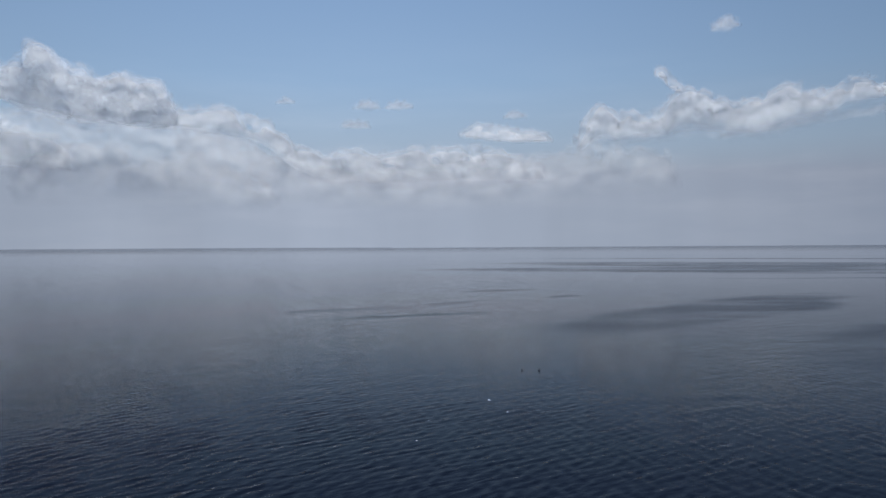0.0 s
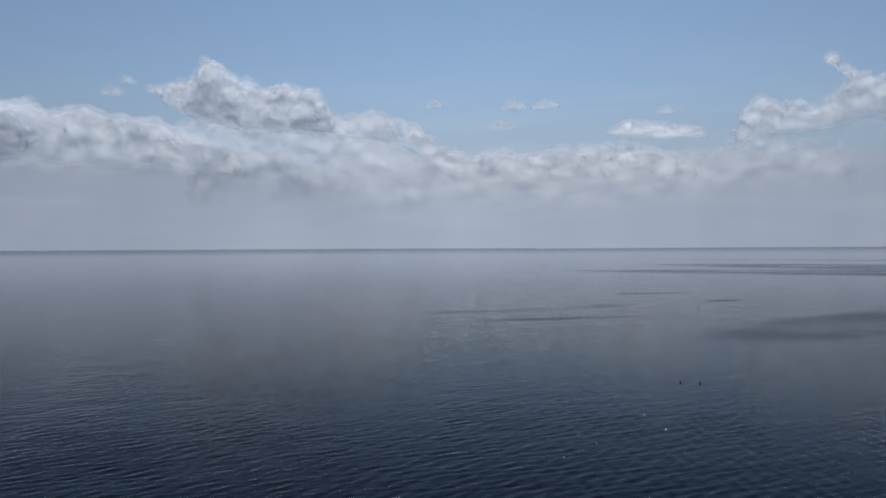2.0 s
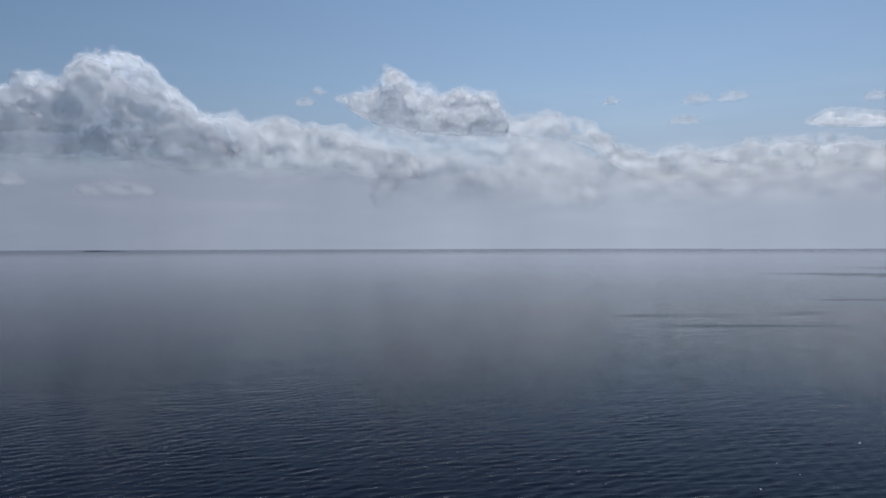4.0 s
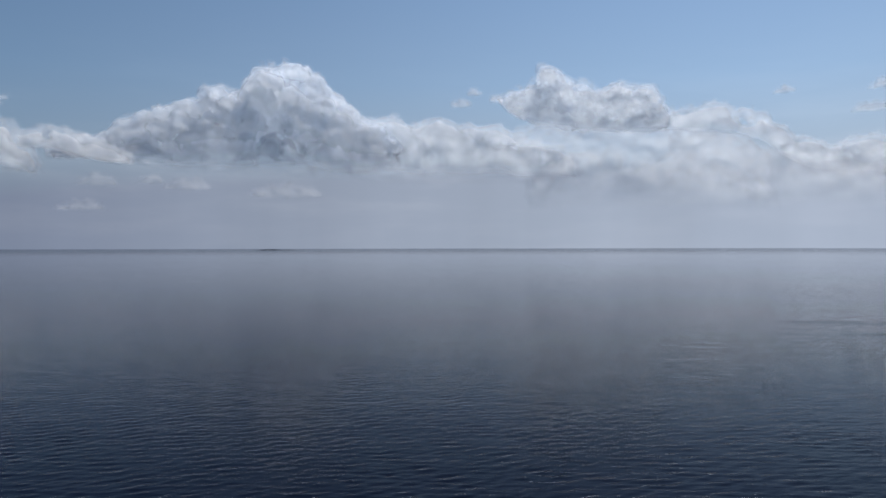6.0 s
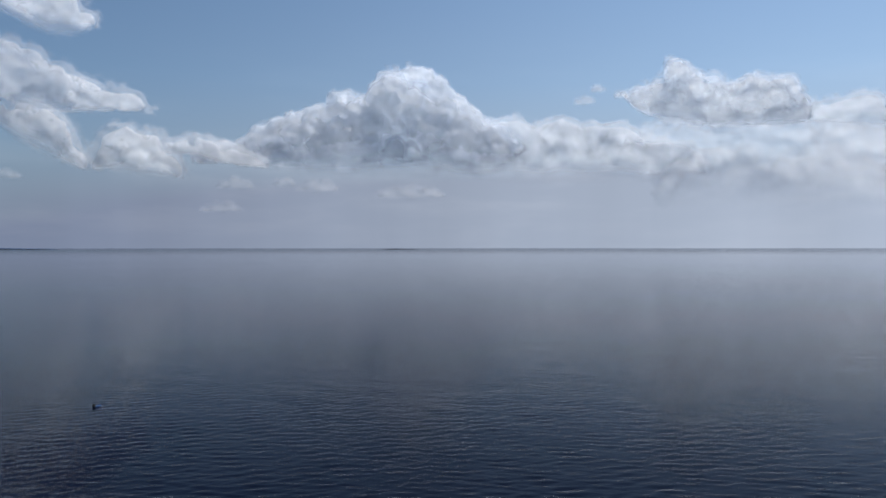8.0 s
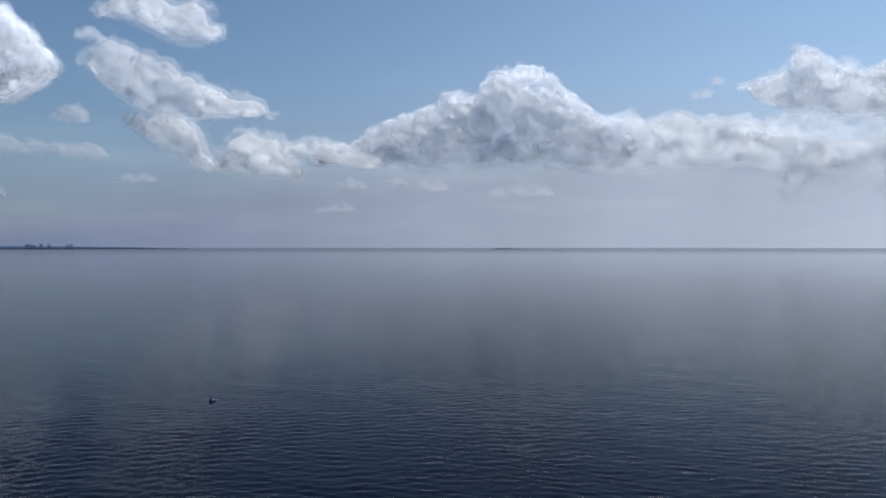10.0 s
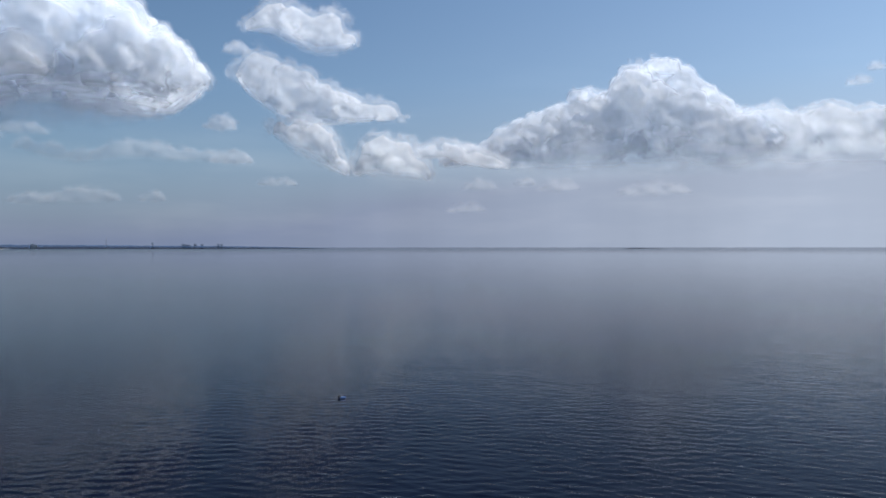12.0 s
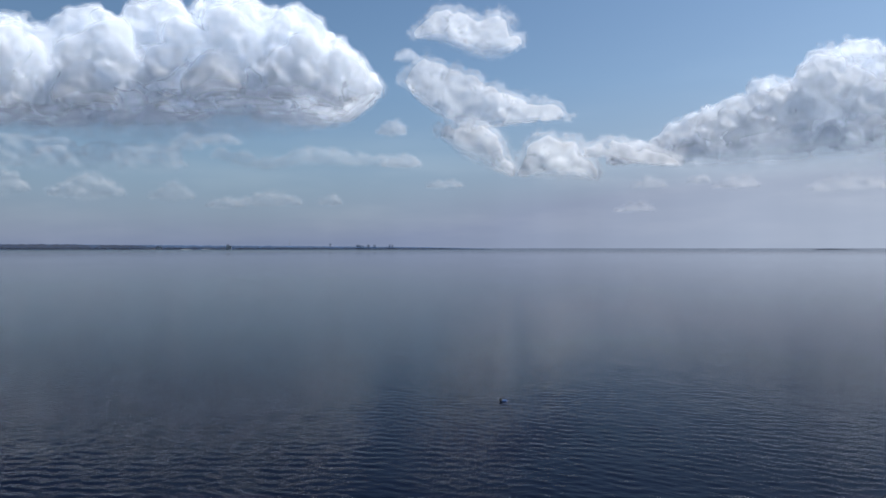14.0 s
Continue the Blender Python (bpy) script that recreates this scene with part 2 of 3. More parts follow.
PERM = np.random.default_rng(8).permutation(256)


def gradient_noise(p):
    """Gradient noise at the points p (n x 3), about -0.7 to 0.7."""
    base = np.floor(p).astype(np.int64)
    f = (p - base).astype(np.float32)
    u = f * f * f * (f * (f * 6 - 15) + 10)
    total = np.zeros(len(p), np.float32)
    for dx in (0, 1):
        for dy in (0, 1):
            for dz in (0, 1):
                h = PERM[(PERM[(PERM[(base[:, 0] + dx) & 255] + base[:, 1] + dy) & 255] + base[:, 2] + dz) & 255]
                g = GRAD[h]
                dot = g[:, 0] * (f[:, 0] - dx) + g[:, 1] * (f[:, 1] - dy) + g[:, 2] * (f[:, 2] - dz)
                w = (u[:, 0] if dx else 1 - u[:, 0]) * (u[:, 1] if dy else 1 - u[:, 1]) * (u[:, 2] if dz else 1 - u[:, 2])
                total += w * dot
    return total


def domes(p):
    """Round heads with creases between them at the points p: near 0.5 on a head, below zero in a crease."""
    base = np.floor(p).astype(np.int64)
    near = np.full(len(p), 9.0, np.float32)
    for dx in (-1, 0, 1):
        for dy in (-1, 0, 1):
            for dz in (-1, 0, 1):
                c = base + (dx, dy, dz)
                h = PERM[(PERM[(PERM[c[:, 0] & 255] + c[:, 1]) & 255] + c[:, 2]) & 255]
                spot = c + 0.5 + 0.42 * GRAD[h]
                near = np.minimum(near, ((p - spot) ** 2).sum(1))
    return 0.5 - 1.4 * near


def skin_of(field):
    """The surface where the field is zero (inside below zero), as vertices in cells and quads."""
    inside = field < 0
    nx, ny, nz = field.shape
    corner = lambda a, i, j, k: a[i:nx - 1 + i, j:ny - 1 + j, k:nz - 1 + k]
    count = sum(corner(inside, i, j, k).astype(np.int8) for i in (0, 1) for j in (0, 1) for k in (0, 1))
    cells = np.argwhere((count > 0) & (count < 8))
    index = -np.ones((nx - 1, ny - 1, nz - 1), np.int64)
    index[tuple(cells.T)] = np.arange(len(cells))
    total, hits = np.zeros((len(cells), 3)), np.zeros(len(cells))
    for axis in range(3):
        for a in (0, 1):
            for b in (0, 1):
                lo = np.zeros(3, int)
                lo[[i for i in range(3) if i != axis]] = a, b
                hi = lo.copy()
                hi[axis] = 1
                f0, f1 = field[tuple((cells + lo).T)], field[tuple((cells + hi).T)]
                cross = (f0 < 0) != (f1 < 0)
                s = np.where(cross, f0 / np.where(cross, f0 - f1, 1), 0)
                where = lo[None, :] + s[:, None] * (hi - lo)[None, :]
                total += where * cross[:, None]
                hits += cross
    verts = cells + total / hits[:, None]
    quads = []
    for axis in range(3):
        u, v = [(1, 2), (2, 0), (0, 1)][axis]
        cut = np.take(inside, range(field.shape[axis] - 1), axis) != np.take(inside, range(1, field.shape[axis]), axis)
        e = np.argwhere(cut)
        e = e[(e[:, u] > 0) & (e[:, v] > 0) & (e[:, u] < field.shape[u] - 1) & (e[:, v] < field.shape[v] - 1)]
        out = inside[tuple(e.T)]
        du, dv = np.eye(3, dtype=int)[u], np.eye(3, dtype=int)[v]
        q = np.stack([index[tuple((e - du - dv).T)], index[tuple((e - dv).T)], index[tuple(e.T)], index[tuple((e - du).T)]], -1)
        q[~out] = q[~out][:, ::-1]
        quads.append(q)
    return verts, np.vstack(quads)


def cumulus(profile, label, shells, seed, dist=4300.0, deep=0.8, cell=11.0, lumps=(110, 52, 25), swell=(44, 21, 6), soft=9.0, fade=0.55, flat=False):
    """A cloud between the heights of its profile: bearing, top and foot in degrees, from one end to the other."""
    rng = np.random.default_rng(seed)
    prof = np.array(sorted(profile, reverse=True))
    mid = prof[:, 0].mean()
    xs = np.radians(mid - prof[:, 0]) * dist
    tops, feet = (dist * np.tan(np.radians(prof[:, c])) + EYE for c in (1, 2))
    balls = []
    x = xs[0]
    while x < xs[-1]:  # heads along the top
        t, f = np.interp(x, xs, tops), np.interp(x, xs, feet)
        r = rng.uniform(0.6, 1.0) * np.clip(0.15 * (t - f), 12, 52)
        balls.append((x, rng.normal(0, 0.12) * (t - f) * deep, t - r * 0.92, r))
        x += 0.62 * r
    x = xs[0]
    while x < xs[-1]:  # the heart, so that no gaps show through
        t, f = np.interp(x, xs, tops), np.interp(x, xs, feet)
        r = min(0.33 * (t - f), 150)
        balls.append((x, 0.1 * (t - f), f + 0.42 * (t - f), r))
        if t - f > 360:
            balls.append((x + 0.3 * r, 0.15 * (t - f), f + 0.6 * (t - f), 0.25 * (t - f)))
        x += max(0.7 * r, 8)
    span = xs[-1] - xs[0]
    area = np.mean(tops - feet) * span
    for _ in range(int(np.clip(area / 2300, 10, 340))):  # the body
        x = rng.uniform(xs[0], xs[-1])
        t, f = np.interp(x, xs, tops), np.interp(x, xs, feet)
        r = min(rng.uniform(0.10, 0.36) * (t - f), rng.uniform(45, 115))
        z = rng.uniform(f + 0.5 * r, max(f + 0.55 * r, t - 1.1 * r))
        balls.append((x, rng.uniform(-0.5, 0.5) * (t - f) * deep, z, r))
    balls = np.array(balls)
    if flat:  # a level base that is seen from below: near heads rise as they would by perspective
        balls[:, 2] = EYE + (balls[:, 2] - EYE) * (1 + balls[:, 1] / dist)
        feet = feet + 0.42 * (tops - feet) * deep * feet / dist
    pad = 30 + 2.2 * soft + sum(swell) * 0.8 + 2 * cell
    lo = (balls[:, :3] - balls[:, 3:]).min(0) - pad
    hi = (balls[:, :3] + balls[:, 3:]).max(0) + pad
    size = np.ceil((hi - lo) / cell).astype(int) + 1
    axes = [lo[i] + cell * np.arange(size[i]) for i in range(3)]
    glow = np.zeros(size, np.float32)
    for bx, by, bz, r in balls:
        reach = r + 5 * soft
        cut = [slice(max(0, int((c - reach - lo[i]) / cell)), int((c + reach - lo[i]) / cell) + 2) for i, c in enumerate((bx, by, bz))]
        gx, gy, gz = np.ix_(*(axes[i][cut[i]] for i in range(3)))
        d = np.sqrt((gx - bx) ** 2 + (gy - by) ** 2 + (gz - bz) ** 2) - r
        glow[tuple(cut)] += np.exp(np.clip(-d / soft, -12, 12))
    field = -soft * np.log(glow + 1e-5)
    foot = np.interp(axes[0], xs, feet)[:, None, None] - axes[2][None, None, :]
    gx, gy = np.meshgrid(axes[0], axes[1], indexing="ij")
    ragged = gradient_noise(np.stack([gx / 110, gy / 110, 0 * gx + seed], -1).reshape(-1, 3)) + 0.25 * gradient_noise(np.stack([gx / 45, gy / 45, 0 * gx + seed], -1).reshape(-1, 3))
    field = np.maximum(field, foot - 0.14 * np.minimum(230, (tops - feet).mean()) * ragged.reshape(gx.shape)[:, :, None])
    near = np.argwhere(np.abs(field) < sum(swell) * 1.3)
    p = lo + cell * near
    smooth = field
    field = field.copy()
    shift = np.zeros(len(p), np.float32)
    for octave, (size_m, amount) in enumerate(zip(lumps, swell)):
        q = p / size_m + seed * 3.7
        shift += amount * domes(q + 0.25 * gradient_noise(q * 1.7)[:, None])
        if not octave:
            smooth[tuple(near.T)] -= 0.8 * shift
    field[tuple(near.T)] -= shift
    for f in (field, smooth):
        f[[0, -2, -1]], f[:, [0, -2, -1]], f[:, :, [0, -2, -1]] = 90, 90, 90
    rag = np.zeros_like(field)
    rag[tuple(near.T)] = gradient_noise(p / (0.8 * lumps[0]) + seed) + 0.6 * gradient_noise(p / (0.35 * lumps[0]) + 9 + seed)
    home = bearing(mid, dist, feet.mean())
    cloud = new("cumulus_cloud")
    cloud.location = home
    solid = shells[-1][1] >= 0.4
    half = len(shells) - 1 if solid else len(shells) // 2
    for name, layers in (("fringe", shells[:half]), ("body", shells[half:])):
        points, faces, cover, count = [], [], [], 0
        for out, amount in layers:
            heart = solid and name == "body"
            step = 2 if heart else 1  # the heart is smooth: a coarser skin will do
            verts, quads = skin_of(smooth[::2, ::2, ::2] - out if heart else field - out + rag * max(3.0, 1.6 * (out + 6)))
            if not len(quads):
                continue
            p = lo + step * cell * verts
            t, f = np.interp(p[:, 0], xs, tops), np.interp(p[:, 0], xs, feet)
            # cover thins toward the foot, standing in for haze and blue-grey shade there
            level = np.clip((p[:, 2] - f) / (fade * (t - f) + 1), 0, 1)
            cover.append(amount * level * level * (3 - 2 * level))
            ang = radians(mid) - p[:, 0] / dist
            away = dist + p[:, 1]
            points.append(np.stack([-np.sin(ang) * away, np.cos(ang) * away, p[:, 2]], -1) - np.array(home))
            faces.append(quads + count)
            count += len(verts)
        if not points:
            continue
        ob = mesh_object(name, np.vstack(points).tolist(), np.vstack(faces).tolist(), CORE if solid and name == "body" else CLOUD)
        ob.data.attributes.new("vapour", "FLOAT", "POINT").data.foreach_set("value", np.concatenate(cover).astype(np.float32))
        ob.parent = cloud
        tagged(ob, "thin wispy outer fringe of the cloud" if name == "fringe" else "")
    return tagged(cloud, label, "cloud", "cumulus clouds over the lake")


# bearing, top and foot in degrees along each cloud
cumulus([(65.2, 7.3, 6.1), (62.6, 7.8, 6.1), (60.9, 8.9, 5.9), (59.1, 9.9, 5.7), (57.1, 10.4, 5.4), (55.8, 10.9, 5.4), (54.6, 11.9, 5.3), (53.3, 11.5, 5.3), (52.4, 11.5, 5.2), (51.7, 12.3, 5.2), (51.4, 13.4, 5.2), (50.0, 14.0, 5.0), (48.8, 13.6, 5.0), (47.5, 13.5, 5.0), (46.8, 12.5, 5.0), (46.2, 11.7, 5.0), (44.9, 11.0, 5.1), (43.9, 10.2, 5.2), (43.0, 9.5, 5.4), (41.8, 8.9, 6.0), (40.6, 8.2, 6.6)],
        "towering white cumulus cloud with a grey-blue base", BILLOW, 3, cell=11.5, fade=0.6, deep=0.6, flat=True)
cumulus([(43.9, 9.2, 5.3), (41.6, 10.0, 4.9), (40.4, 9.6, 4.8), (38.9, 9.3, 4.7), (37.5, 9.8, 4.8), (35.7, 9.1, 4.8), (34.1, 9.4, 4.8), (33.0, 9.2, 4.9), (31.5, 8.4, 4.8), (29.8, 7.8, 4.8), (28.1, 7.4, 5.0), (27.0, 6.4, 5.2)],
        "long pale cumulus bank with a soft hazy base", HAZY, 5, dist=4400, cell=13.5, deep=0.45, fade=0.7)
cumulus([(32.9, 11.7, 11.3), (32.2, 11.7, 10.5), (31.3, 11.9, 9.9), (29.7, 12.4, 9.1), (29.2, 13.9, 9.0), (28.5, 13.3, 8.9), (27.8, 12.8, 8.8), (27.1, 12.3, 8.7), (24.8, 11.9, 8.6), (23.5, 12.1, 8.5), (22.2, 12.0, 8.5), (21.3, 11.7, 8.5), (20.5, 10.8, 8.7), (20.1, 9.7, 8.9)],
        "horned white cumulus cloud with a blue-grey underside", DENSE, 9, cell=9.5, fade=0.35, deep=0.45)
cumulus([(20.8, 9.6, 8.6), (19.3, 9.9, 8.3), (17.9, 10.0, 8.0), (16.8, 10.3, 7.8), (15.2, 9.8, 7.6), (13.9, 9.3, 7.3), (13.1, 8.8, 6.8), (11.8, 7.7, 5.7), (10.3, 7.1, 4.9), (8.8, 6.9, 4.6), (7.6, 6.8, 4.8)],
        "ragged cumulus bank sinking into pale haze", HAZY, 11, dist=4350, deep=0.45, fade=0.8)
cumulus([(29.5, 5.6, 2.6), (27.5, 7.0, 2.6), (25.8, 7.1, 2.6), (25.0, 7.3, 2.6), (24.1, 6.9, 2.6), (23.1, 6.0, 2.6), (20.5, 6.3, 2.6), (18.5, 6.8, 2.6), (17.1, 6.2, 2.6), (15.7, 5.3, 2.6), (13.6, 4.7, 2.4)],
        "low veiled cumulus bank, pale grey", VEIL, 13, dist=3900, cell=16.0, deep=0.4, fade=1.0)
cumulus([(20.0, 8.0, 5.0), (17.5, 8.2, 4.0), (15.0, 7.6, 3.4), (12.5, 6.6, 3.0), (10.0, 5.8, 2.8), (7.0, 5.6, 2.6), (4.0, 5.4, 2.6), (0.0, 5.5, 2.6), (-4.0, 5.6, 2.6), (-8.0, 6.6, 2.6), (-11.0, 7.4, 3.0), (-14.0, 7.2, 3.4), (-17.0, 6.4, 3.6)],
        "pale haze-bound cloud bank under the sun", VEIL, 14, dist=3800, cell=16.0, deep=0.4, fade=1.0)
cumulus([(8.2, 6.9, 4.2), (7.0, 7.3, 4.2), (5.3, 7.0, 4.0), (3.7, 6.9, 4.0), (1.9, 7.4, 4.0), (-0.1, 7.4, 4.0), (-2.5, 7.6, 4.0), (-4.3, 7.2, 4.2), (-6.5, 6.5, 4.5), (-7.8, 5.9, 4.8)],
        "broken cumulus bank glowing pale under the sun", HAZY, 17, dist=4350, deep=0.5, fade=0.9)
cumulus([(32.5, 8.2, 5.6), (30.0, 9.4, 5.8), (27.0, 9.2, 5.6), (24.0, 8.9, 5.4), (21.0, 8.8, 5.2), (18.0, 8.6, 5.0), (15.5, 7.8, 4.8), (13.5, 6.8, 4.6)],
        "soft pale cloud filling the gap below the horned cumulus", VEIL, 15, dist=4600, cell=13.0, deep=0.4, fade=0.8)
cumulus([(-1.7, 8.8, 8.4), (-3.0, 9.4, 8.1), (-5.2, 8.9, 7.9), (-7.2, 8.6, 7.9), (-8.3, 8.3, 7.9)],
        "small flat cumulus cloud, white with a thin edge", HAZY, 19, cell=8.0, lumps=(60, 30, 15), swell=(16, 9, 4), soft=8)
cumulus([(-10.8, 7.9, 7.1), (-11.8, 10.1, 7.2), (-12.5, 10.5, 7.3), (-13.4, 9.5, 7.4), (-14.7, 9.7, 7.5), (-15.9, 9.4, 7.6), (-17.3, 9.8, 7.6), (-18.1, 11.1, 7.6), (-19.2, 11.2, 7.6), (-20.1, 10.5, 7.6), (-21.2, 10.2, 7.5), (-22.3, 9.9, 7.5), (-23.4, 10.2, 7.4), (-24.3, 10.5, 7.5), (-25.4, 11.1, 7.7), (-26.3, 10.6, 8.1), (-27.5, 10.3, 8.5), (-28.5, 10.5, 8.9), (-28.9, 10.9, 9.2), (-30.1, 10.9, 9.3), (-31.4, 10.6, 9.4), (-33.6, 10.6, 8.8)],
        "ragged cumulus cloud with thin plumes, backlit", HAZY, 23, fade=0.8, cell=10.5, deep=0.4, lumps=(84, 42, 20), swell=(38, 22, 9), soft=9)
cumulus([(-16.5, 12.9, 12.4), (-16.8, 13.0, 12.1), (-17.3, 12.2, 11.5), (-18.2, 11.6, 10.9)],
        "thin curling plume of cloud", HAZY, 25, cell=6.0, lumps=(40, 22, 12), swell=(10, 6, 3), soft=6)
cumulus([(114.0, 14.1, 7.7), (111.9, 14.0, 7.7), (109.6, 15.1, 7.7), (108.7, 15.5, 7.7), (107.6, 14.8, 7.7), (106.6, 14.6, 7.8), (105.9, 15.5, 7.8), (105.2, 16.3, 7.9), (104.5, 16.1, 7.9), (103.7, 16.6, 8.0), (102.6, 16.3, 8.1), (101.9, 15.8, 8.2), (101.3, 17.1, 8.3), (100.3, 17.8, 8.4), (98.9, 17.7, 8.6), (98.4, 16.7, 8.7), (97.3, 16.5, 8.7), (96.3, 18.2, 8.9), (93.7, 18.4, 9.1), (92.4, 17.8, 9.1), (91.1, 17.6, 9.2), (89.8, 17.9, 9.2), (88.7, 17.2, 9.2), (87.4, 16.1, 9.2), (86.4, 15.5, 9.2), (85.8, 14.4, 9.4), (84.7, 14.0, 10.3), (83.7, 12.8, 11.4)],
        "great heaped cumulus cloud, white crown over a blue-grey base", HEAVY, 30, dist=4000, fade=0.2, deep=1.35, flat=True, cell=14.5, lumps=(150, 66, 30), swell=(52, 22, 6), soft=13)
cumulus([(81.4, 13.1, 12.5), (79.9, 14.5, 10.9), (77.7, 13.7, 9.4), (75.2, 12.8, 9.0), (73.2, 11.7, 9.3), (70.8, 11.2, 9.6), (68.7, 10.3, 9.7)],
        "grey wedge-shaped cloud with a frayed tip", SOFT, 31, dist=4200, cell=10.0, swell=(46, 26, 10), fade=0.3)
cumulus([(78.5, 9.5, 8.4), (77.0, 9.9, 7.0), (75.4, 9.6, 6.2), (74.1, 8.3, 5.6), (73.0, 6.3, 5.4)],
        "sunlit cumulus lobe, creamy white", SOFT, 37, dist=3950, cell=10.0, lumps=(70, 34, 16), swell=(40, 22, 10), soft=10)
cumulus([(80.4, 16.3, 16.0), (78.9, 17.8, 15.8), (77.7, 18.1, 15.4), (76.2, 17.4, 14.8), (75.3, 16.9, 14.5), (74.5, 17.7, 14.4), (73.7, 17.6, 14.5), (73.0, 16.4, 15.0), (72.5, 15.7, 15.3)],
        "lone white cumulus puff with a frayed tail", SOFT, 41, dist=4100, cell=10.0, lumps=(80, 38, 18), swell=(40, 22, 10), soft=12)
cumulus([(72.1, 6.8, 5.3), (71.4, 8.0, 5.2), (70.5, 8.7, 5.2), (69.3, 8.3, 5.1), (68.2, 8.2, 5.1), (67.5, 7.5, 5.1), (66.6, 6.0, 5.0)],
        "small heaped cumulus cloud, creamy white", SOFT, 43, dist=3700, cell=10.0, lumps=(60, 30, 15), swell=(36, 20, 10), soft=10)
cumulus([(67.7, 7.7, 6.8), (65.4, 8.2, 6.7), (64.1, 7.8, 6.3), (62.4, 7.3, 6.0), (60.5, 6.5, 6.0)],
        "low strip of cumulus, pale and soft", HAZY, 47, dist=3700, cell=9.0, lumps=(60, 30, 15), swell=(18, 10, 5), soft=9)
cumulus([(114.0, 9.6, 7.0), (108.0, 9.7, 7.0), (102.0, 9.8, 7.1), (97.0, 10.0, 7.4), (92.0, 10.2, 8.2), (87.0, 10.2, 9.0)],
        "shadowed blue-grey underside layer of the great cumulus", VEIL, 52, dist=4000, deep=1.2, cell=14.0, fade=0.7, swell=(14, 8, 4))
cumulus([(112.8, 6.9, 5.1), (109.7, 7.3, 5.3), (107.3, 7.3, 5.2), (104.5, 7.2, 5.2), (101.6, 7.2, 5.5), (98.9, 7.1, 5.5), (98.1, 6.6, 5.8)],
        "flat grey cloud layer under the great cumulus", PUFF, 53, dist=4500, deep=1.6, cell=13.0)
cumulus([(95.6, 7.1, 6.6), (93.7, 6.8, 6.0), (92.1, 6.2, 5.9), (90.8, 6.7, 6.0), (89.1, 7.4, 6.2), (86.5, 7.2, 6.2), (84.3, 6.8, 6.3), (80.5, 6.5, 6.2)],
        "thin shelf of low cloud, greyish white", PUFF, 59, dist=3500, cell=8.0, lumps=(60, 30, 15), swell=(14, 8, 4), soft=8)
cumulus([(-21.0, 7.9, 7.7), (-24.0, 8.3, 7.9), (-27.0, 8.6, 8.2), (-31.0, 9.0, 8.6), (-35.0, 9.2, 8.9)],
        "long thin streak of pale cloud", PUFF, 57, cell=8.0, deep=2.0, lumps=(90, 40, 18), swell=(10, 6, 3), soft=8)
# small puffs: bearing, height, half width, half thickness in degrees
for k, (az, el, half, thick) in enumerate([
        (-21.2, 15.6, 0.8, 0.5), (5.9, 10.8, 0.8, 0.4), (3.4, 10.8, 0.9, 0.3), (6.7, 9.3, 0.9, 0.2), (12.1, 11.0, 0.4, 0.2), (-5.7, 10.0, 0.6, 0.3),
        (35.8, 11.1, 0.5, 0.3), (34.8, 11.9, 0.3, 0.2), (109.5, 4.2, 1.2, 1.0), (104.5, 4.1, 2.2, 1.1), (98.8, 3.9, 1.3, 0.8), (95.0, 3.2, 1.1, 0.4),
        (91.9, 3.5, 2.2, 0.6), (87.1, 3.5, 0.6, 0.3), (82.4, 9.1, 0.9, 0.7), (81.6, 6.6, 1.3, 0.6), (97.9, 7.5, 1.0, 0.7), (62.6, 4.7, 1.0, 0.4),
        (59.0, 4.9, 0.5, 0.3), (56.5, 4.6, 1.3, 0.5), (49.4, 4.2, 2.4, 0.6), (63.6, 2.9, 1.2, 0.3), (78.3, 4.8, 1.2, 0.2), (81.3, 14.6, 0.8, 0.5), (95.5, 7.9, 1.4, 0.4)]):
    shape = [(az + half * s, el + thick * (0.9 - 1.1 * abs(s + 0.1) ** 1.5), el - thick * (1 - 0.6 * abs(s))) for s in (-1, -0.55, -0.1, 0.4, 1)]
    cumulus(shape, "small scattered puff of white cumulus", WISP if el > 9 else PUFF, 61 + k, dist=4250 if el > 9.5 else 3450, cell=7.5,
            lumps=(44, 24, 12), swell=(12, 7, 3), soft=6)


# ---- far shores ----
def ridge(name, az0, az1, dist, tall, mat, seed, deep=60.0, rough=0.35, step=9.0):
    """A low wooded shore along the horizon: an uneven ridge with a front, a top and a back."""
    rng = np.random.default_rng(seed)
    n = int(radians(abs(az1 - az0)) * dist / step)
    s = np.linspace(0, 1, n)
    p = np.stack([s * n * 0.23, 0 * s + seed, 0 * s], -1)
    wob = gradient_noise(p) + 0.6 * gradient_noise(p * 3.1 + 5) + 0.5 * rng.normal(0, 0.3, n)
    height = np.interp(s, np.linspace(0, 1, len(tall)), tall) * (1 + rough * wob)
    verts, faces = [], []
    for i in range(n):
        az = az0 + (az1 - az0) * s[i]
        for d, z in ((0, -0.5), (0, height[i] * 0.55), (deep * 0.12, height[i] * 0.9), (deep * 0.4, height[i]), (deep, height[i] * 0.8), (deep, -0.5)):
            verts.append(bearing(az, dist + d + (0 if z < 0 else rng.uniform(-3, 3)), z))
        if i:
            a, b = 6 * (i - 1), 6 * i
            faces += [(a + k, b + k, b + k + 1, a + k + 1) for k in range(5)]
    return mesh_object(name, verts, faces, mat, smooth=False)


